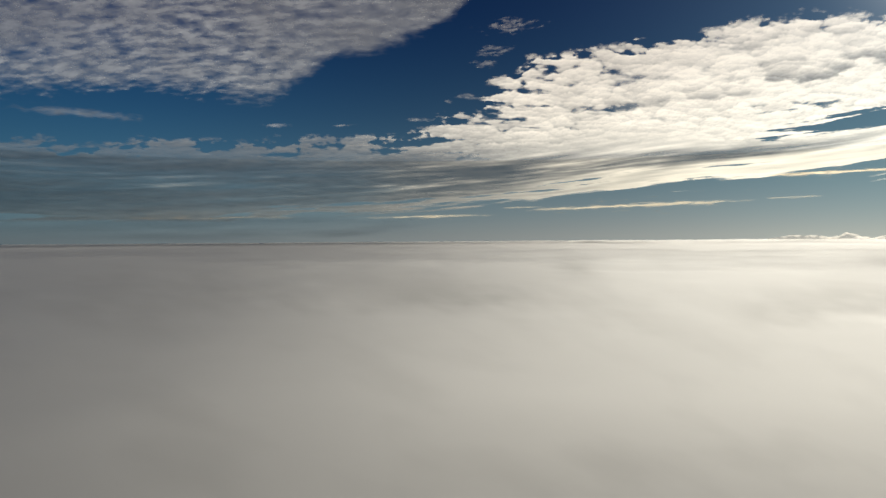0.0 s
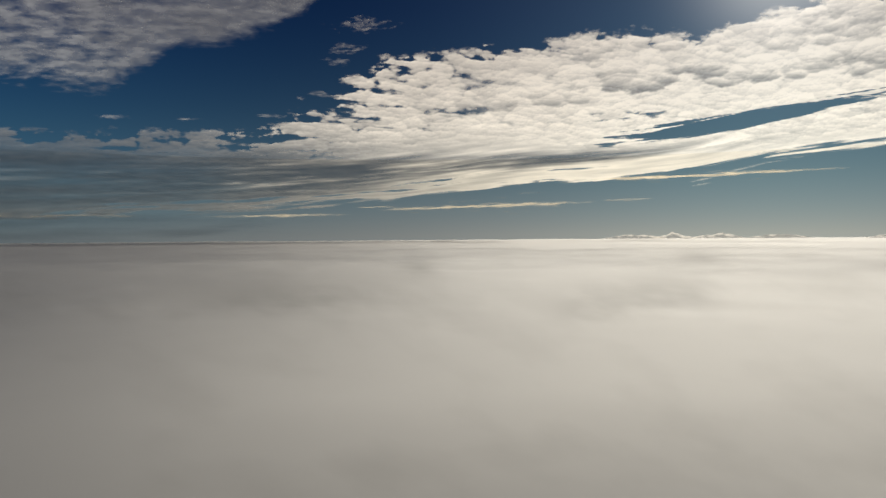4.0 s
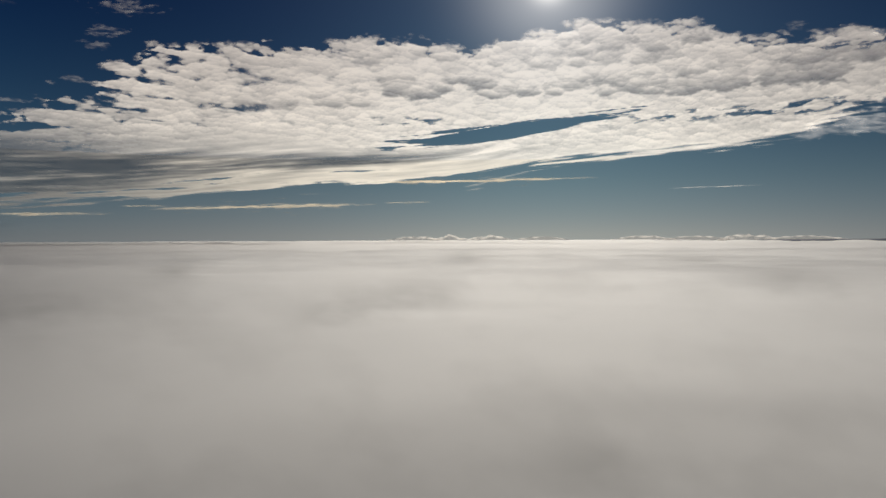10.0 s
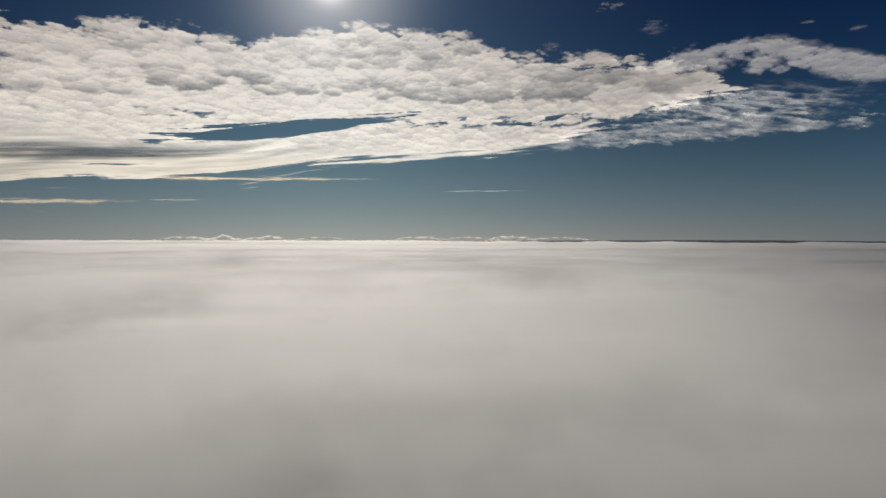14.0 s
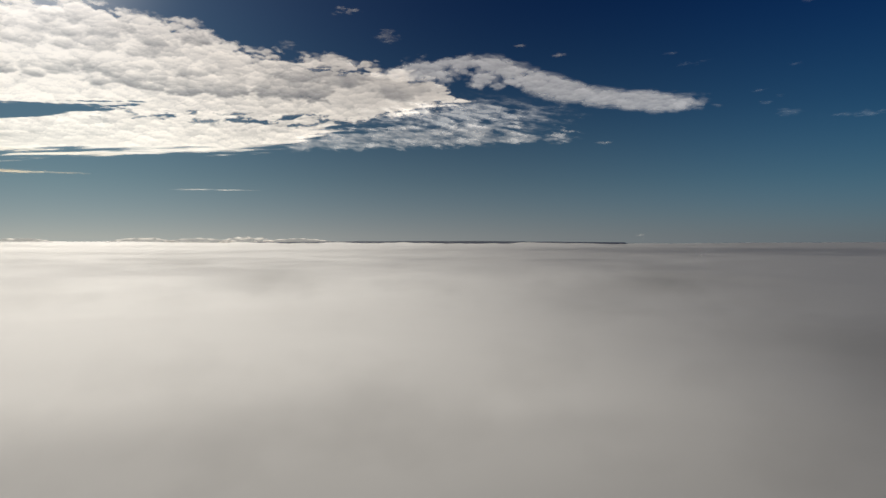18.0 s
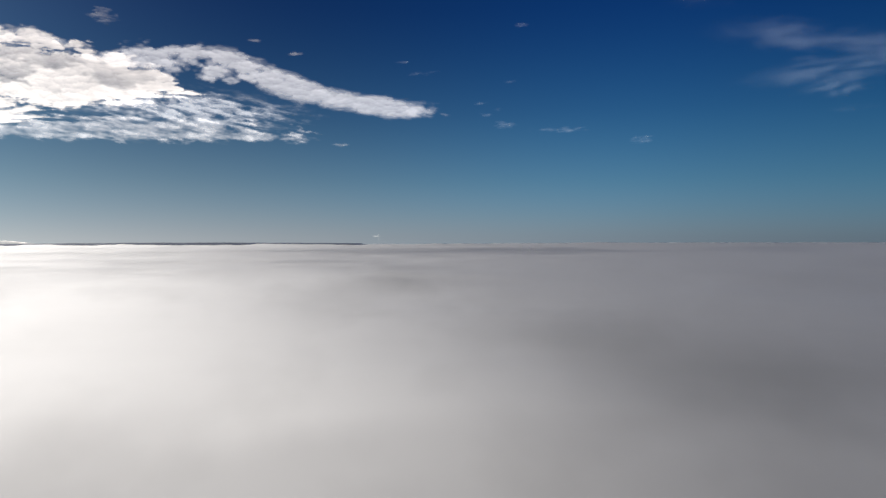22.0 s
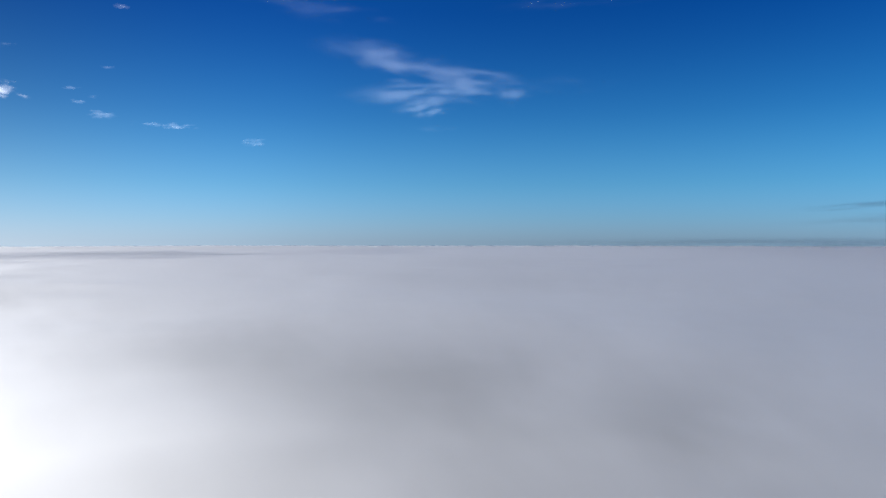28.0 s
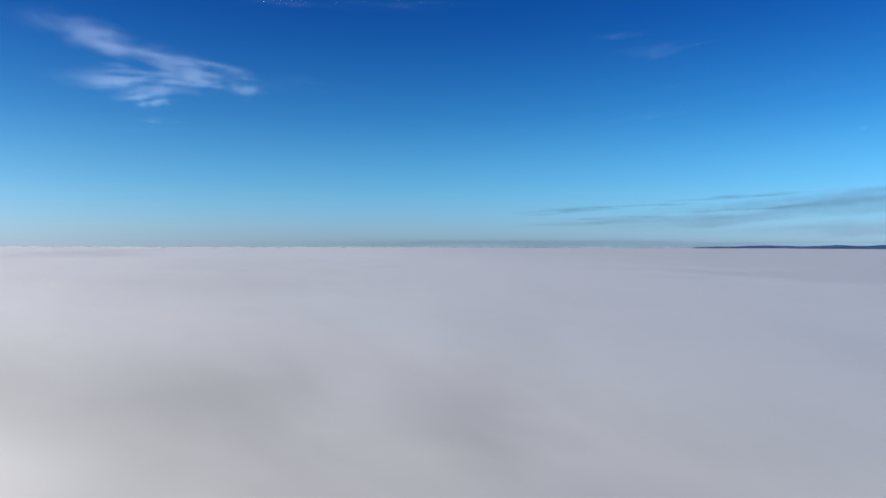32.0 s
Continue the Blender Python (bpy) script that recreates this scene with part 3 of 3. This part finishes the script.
# the tail's puffs have their shaded undersides painted in
bank_part("tapering_tail", az, el, cover, np.tanh(np.clip(0.3 + 0.36 * belly_shade + 0.2 * lumps, 0, 1.5)), 0.0005 * heap, TAIL,
          "bright white ragged tail tapering to a point", 0.01)

# ---- the grey bank high up ----
HIGH_FOOT = [(36, 9.9), (28.6, 10.5), (23.3, 11.3), (17.2, 11.0), (13.8, 10.7), (10.9, 12.8), (8.4, 14.4), (1.9, 15.6), (-1.3, 17.3), (-2.2, 20)]
az, el = patch(38, -4, 9.3, 21.5, 0.075)
heap, belly_shade = lit_puffs(az, el, 93, 0.6)
ground_x, ground_y = deck(az, el)
lumps = fbm(ground_x * 0.3, ground_y * 0.3, 4, 90)
ripple = fbm(ground_x * 1.2, ground_y * 2.4, 4, 96, 0.6) * (0.45 + 0.55 * step(6, 20, az))
foot = curve(az + 1.2 * lumps, HIGH_FOOT)
edge = np.clip((el - foot) / 1.3, -1, 0.75)
cover = edge + 0.5 * lumps + (0.2 + 0.2 * step(6, 20, az)) * (heap - 0.35) + 0.75 * ripple + 0.2
# dull grey throughout, with faint puff shade painted on top
depth_shade = np.tanh(np.clip(0.9 + 0.12 * belly_shade + 0.35 * lumps - 0.3 * ripple, 0.3, 2))
cut = int((13.0 - 9.3) / 12.2 * el.shape[0])
cloud("cloud_bank", az, el, cover, depth_shade, 0.0004 * heap, HIGH, "dull grey rippled sheet of altocumulus with a ragged edge", inward=0.02,
      split=[("ragged_edge", (0, cut + 1), HIGH, "torn grey lower edge"), ("rippled_sheet", (cut, el.shape[0]), HIGH, "grey ripples with blue between them")])


# ---- streaks, scraps and veils ----
def wisp(az0, el0, wide, high, tilt, seed, mat, label, thick, group, name="cirrus_wisp", inward=0.02):
    """A feathered veil that fades out on all sides."""
    az, el = patch(az0 + wide * 2, az0 - wide * 2, el0 - high * 2.6 - abs(tilt) * wide, el0 + high * 2.6 + abs(tilt) * wide, max(0.02, min(0.16, high / 7)))
    p, q = (az - az0) / wide, (el - el0 + tilt * (az - az0)) / high
    detail = 2 if wide < 1.5 else 3
    f = fbm(p * 1.1 + seed, q * 0.55, detail, seed, 0.55)
    g = fbm(p * 1.6 + 0.5 * q, q * 1.5 + seed, detail, seed + 9, 0.55)
    cover = thick * np.exp(-1.3 * (p + 0.35 * g) ** 2 - 1.3 * (q + 0.7 * f) ** 2) * (0.75 + 0.7 * g + 0.4 * f) - 0.03
    return cloud(name, az, el, cover, np.clip(0.2 + 0.4 * f, 0, 1), 0.0007 * min(1, high) * f, mat, label, "cloud" if label else "", group, inward)


def scrap(name, az0, el0, wide, high, tilt, seed, mat, label, thick=1.0, group="", inward=0.0, grey=0.1, reach=1.0, rough=1.0):
    """A small torn cloud of tufts and threads: half width and half height in degrees, tilt in degrees of rise per degree of azimuth."""
    az, el = patch(az0 + wide * 1.6, az0 - wide * 1.6, el0 - high * 2.0 - abs(tilt) * wide, el0 + high * 2.0 + abs(tilt) * wide, max(0.025, min(0.07, high / 9)))
    p, q = (az - az0) / wide, (el - el0 + tilt * (az - az0)) / high
    u, v = az * 1.1 / reach, (el + tilt * az) * 3.0 / reach
    bend = fbm(u * 0.6, v * 0.6 + seed, 3, seed)
    tufts = fbm(u + 0.5 * bend, v + seed, 5, seed + 5, 0.62)
    threads = fbm(u * 0.8, v * 2.2 + 1.2 * bend, 4, seed + 9, 0.6)
    cover = thick * (0.85 - (p + 0.3 * bend) ** 2 - (q + 0.5 * bend) ** 2) + rough * (1.0 * tufts + 0.6 * threads) - 0.15
    cover = np.minimum(cover, np.minimum(1.5 - np.abs(p), 1.8 - np.abs(q)))
    return cloud(name, az, el, cover, np.clip(grey + 0.3 * tufts, 0, 1), 0.0005 * tufts, mat, label, "cloud", group, inward)


def fibres(name, az0, el0, wide, high, tilt, seed, mat, label, thick=0.8, group="", inward=0.02):
    """A long thin streak of drawn-out threads, flat below and frayed at its ends."""
    az, el = patch(az0 + wide * 1.1, az0 - wide * 1.1, el0 - high * 3.5 - abs(tilt) * wide, el0 + high * 3.5 + abs(tilt) * wide, max(0.02, high / 5))
    p, q = (az - az0) / wide, (el - el0 + tilt * (az - az0)) / high
    f = fbm(az * 0.35 + seed, q * 0.35, 5, seed, 0.6)
    g = fbm(az * 0.5, q * 1.1 + seed, 4, seed + 9, 0.6)
    taper = np.clip(1 - np.abs(p + 0.15 * f) ** 2.5, 0, 1)
    cover = thick * taper * np.exp(-(q + 0.8 * f) ** 2 / (0.25 + 0.75 * taper)) + 0.7 * g * taper - 0.2
    return cloud(name, az, el, cover, np.clip(0.42 + 0.5 * g, 0, 1), 0.0002 * f, mat, label, "cloud", group, inward)


STREAK = "thin pale yellow-white streak of cloud low above the fog"
for k, (a, e, w, h, t, d) in enumerate([(-15.5, 2.38, 10.5, 0.15, 0.027, 0.8), (1.5, 1.68, 6.5, 0.1, 0.018, 0.7), (-32.5, 4.5, 11, 0.12, 0.014, 1.0), (-27, 2.75, 2.2, 0.05, 0.02, 0.7),
                                        (-6.5, 2.35, 2.2, 0.05, 0.0, 0.7), (18, 1.6, 9, 0.14, 0.01, 0.5)]):
    fibres("cloud_streak", a, e, w, h, t, 100 + k, STREAKS, STREAK, d, "low cloud streaks", 0.012 + 0.004 * k)
scrap("cloud_streak", 27.5, 9.1, 5.5, 0.42, 0.0, 120, HIGH, "dull grey flat streak of cloud under the high bank", 1.2, "", 0.03, 0.75, 1.0, 0.5)
fibres("contrail", -51.2, 3.66, 4.2, 0.05, 0.012, 121, ALTO, "thin straight white vapour trail fading at one end", 0.75)

# ---- loose scraps beside the banks ----
SCRAP = "small torn white scrap of cloud in blue sky"
for k, (a, e, w, h) in enumerate([(-5.4, 16.8, 3.2, 0.6), (-64.7, 15.9, 1.5, 0.55), (-56.8, 14.9, 1.1, 0.4),
                                  (-61.4, 17.7, 1.6, 0.3), (-75.6, 15.2, 0.7, 0.2), (-78.7, 14.4, 1.2, 0.2), (-89.3, 13.2, 1.6, 0.2), (-87.3, 14.0, 0.7, 0.12),
                                  (-96, 12.5, 0.8, 0.15), (-93.6, 10.9, 0.9, 0.15), (-95.1, 10.35, 0.5, 0.14), (-94, 9.95, 0.7, 0.14), (-95.6, 9.1, 1.4, 0.4),
                                  (-100.2, 8.65, 2.6, 0.28), (-106.5, 7.7, 1.4, 0.42), (-96.9, 16.75, 0.9, 0.18), (-82.3, 7.5, 0.9, 0.13)]):
    scrap("cloud_scrap", a, e, w * 0.95, h * 1.1, 0.03, 200 + k, SCRAPS if a > -85 else SHREDS, SCRAP, 0.9, "loose cloud scraps", 0.02, rough=0.6 if w < 1.6 else 1.0)
# tatters along the torn upper end of the bank
for k, (a, e, w, h) in enumerate([(-4.2, 14.9, 1.9, 0.5), (-3.4, 13.9, 1.2, 0.35), (-2.0, 11.4, 1.0, 0.25), (-0.6, 11.0, 0.5, 0.15), (2.0, 9.6, 1.4, 0.2), (13.5, 8.9, 1.6, 0.22), (8.0, 9.0, 1.2, 0.18)]):
    scrap("cloud_scrap", a, e, w, h, 0.02, 230 + k, SCRAPS, SCRAP, 0.9, "loose cloud scraps", 0.015)

WISP = "thin feathery veil of cirrus, faint against the blue"
cirrus = tagged(new("cirrus_cloud"), "white feathery cirrus cloud of crossing streaks in deep blue sky", "cloud")
for k, (a, e, w, h, t, d) in enumerate([(-116.5, 14.6, 4.5, 1.0, -0.18, 1.0), (-123, 13.3, 5, 0.8, -0.14, 0.95), (-119, 11.8, 5, 0.75, 0.03, 1.15), (-124, 12.1, 4, 0.9, -0.05, 1.0),
                                        (-119.6, 10.6, 2.0, 0.6, 0.0, 1.2), (-117.8, 12.8, 1.2, 0.25, 0.0, 0.6), (-110, 18.2, 6, 0.9, -0.1, 0.5), (-120.6, 9.1, 2.0, 0.3, 0.0, 0.35),
                                        (-131, 12.5, 5, 0.8, -0.02, 0.22)]):
    if k < 6:
        wisp(a, e, w, h, t, 300 + k, CIRRUS, "", d, "", "streak", 0.02 + 0.004 * k).parent = cirrus
    else:
        wisp(a, e, w, h, t, 300 + k, CIRRUS, WISP, d, "cirrus wisps", inward=0.02 + 0.004 * k)
for k, (a, e, w, h, t, d) in enumerate([(-156.7, 16.0, 2.6, 0.25, 0.0, 0.45), (-159.5, 14.8, 4.5, 0.6, 0.08, 0.4), (-159, 9.9, 4.5, 0.5, 0.13, 0.35), (-161, 12, 1.6, 0.25, 0.05, 0.3),
                                        (-138, 18.7, 7, 0.7, 0.0, 0.25), (-130, 18.4, 5, 0.6, 0.0, 0.3), (-168, 11.5, 6, 0.7, 0.15, 0.2), (-176, 13, 6, 0.6, 0.1, 0.2), (-173.8, 8.1, 0.4, 0.16, 0.15, 0.9)]):
    wisp(a, e, w, h, t, 320 + k, CIRRUS, WISP, d, "cirrus wisps")
# the last two layers are added to darken the sky below the high bank
for k, (a, e, w, h, t, d) in enumerate([(-170, 2.35, 14, 0.85, 0.06, 1.1), (-176, 3.4, 10, 0.6, 0.05, 1.1), (-176, 1.25, 13, 0.6, 0.03, 0.9), (-153, 2.6, 4, 0.18, 0.03, 0.9), (-157, 1.7, 9, 0.35, 0.04, 0.8),
                                        (-154, -0.15, 22, 0.5, 0.0, 1.1), (20, 0.9, 20, 1.1, 0.0, 0.8), (30, 3.2, 14, 1.2, 0.02, 0.7)]):
    wisp(a, e, w, h, t, 340 + k, STRATUS, "flat blue-grey layer of stratus low over the fog", d, "stratus layers", "stratus_layer", 0.02 + 0.01 * k)

for k, (a, e, w, h, t, d) in enumerate([(-158, 2.9, 6.5, 0.1, 0.03, 0.8), (-166, 3.5, 7, 0.12, 0.05, 0.8), (-157, 2.0, 5.5, 0.08, 0.03, 0.7), (-168, 2.6, 8, 0.12, 0.04, 0.8), (-151.5, 2.3, 3.5, 0.06, 0.04, 0.6)]):
    fibres("cloud_streak", a, e, w, h, t, 360 + k, STRATUS, "thin blue-grey streak of stratus low over the fog", d, "stratus streaks", 0.03 + 0.004 * k)


# ---- far things that stand out of the fog ----
def heads(name, az0, wide, high, seed, label, group="", foot=-0.7, mat=None):
    """A row of heaped heads that rise out of the fog; half width and height in degrees."""
    az, el = patch(az0 + wide * 1.2, az0 - wide * 1.2, foot, high * 1.5 + 0.05, 0.022)
    p = (az - az0) / wide
    crown = high * (1 - p ** 2) * (0.55 + 0.9 * fbm(az * 1.1, az * 0 + seed, 4, seed, 0.6)) - 0.16 * p ** 2 - 0.13
    bumps = puffs(az * 2.0, el * 4.5 + seed, seed)
    ripple = fbm(az * 5, el * 9, 4, seed + 3, 0.6)
    cover = np.clip((crown - el) / 0.06, -1, 1) + 0.5 * (bumps - 0.5) + 0.22 * ripple
    # shade painted in: grey towards the base, paler on the bumps
    depth_shade = np.clip(0.82 + 0.5 * (crown - el) / max(high, 0.1) * 0.5 - 0.3 * bumps, 0, 0.9)
    return cloud(name, az, el, cover, depth_shade, 0.0008 * bumps, mat or ALTO, label, "cloud", group, 0.03 + 0.0005 * (seed % 13))


for k, (a, w, h) in enumerate([(-27.5, 2.2, 0.1), (-30.5, 1.5, 0.15), (-33.8, 1.8, 0.15), (-38, 2.0, 0.06), (-46, 2.2, 0.09), (-50, 2.2, 0.05), (-53.6, 1.9, 0.2), (-57.5, 2.4, 0.03)]):
    heads("cumulus_head", a, w, max(h, 0.02) * 1.5, 400 + k, "small heaped cumulus head rising out of the fog at the horizon", "cumulus heads")
plume = wisp(-85.1, 0.16, 0.3, 0.08, 0.0, 431, SCRAPS, "faint steam plume standing above the fog far off", 1.3, "", "steam_plume", 0.03)
wisp(-85.35, -0.08, 0.09, 0.16, 0.0, 433, SCRAPS, "", 0.7, "", "plume_stem", 0.03).parent = plume


def ridge(name, left, right, far, high, seed, label, ends=0.35):
    """A low wooded ridge seen end to end above the fog."""
    cols = 260
    az = np.linspace(left, right, cols)
    shape = np.sin(np.linspace(0, math.pi, cols)) ** ends
    crest = high * shape * (0.8 + 0.35 * fbm(az * 0.35, az * 0 + seed, 3, seed)) + 1.2 * lattice(np.arange(cols), np.zeros(cols), seed) * shape
    across = np.array([-260, -140, -60, -20, 0, 20, 60, 140, 260], float)
    form = np.array([-0.6, 0.1, 0.7, 0.95, 1.0, 0.95, 0.7, 0.1, -0.6])
    a = np.radians(az)[None, :]
    r = far + across[:, None]
    pos = np.stack([-np.sin(a) * r, np.cos(a) * r, form[:, None] * crest[None, :] - 6 * (form[:, None] < 0)], -1)
    return tagged(new(name, grid_mesh(name, pos, mat=HAZED_WOODS)), label, "hill")


ridge("wooded_ridge", -54, -84, 4650, 8, 501, "dark low ridge of land showing through the far fog", 1.2)
ridge("wooded_ridge", -162.5, -188, 4600, 24, 502, "dark wooded ridge tinted haze blue above the far fog")
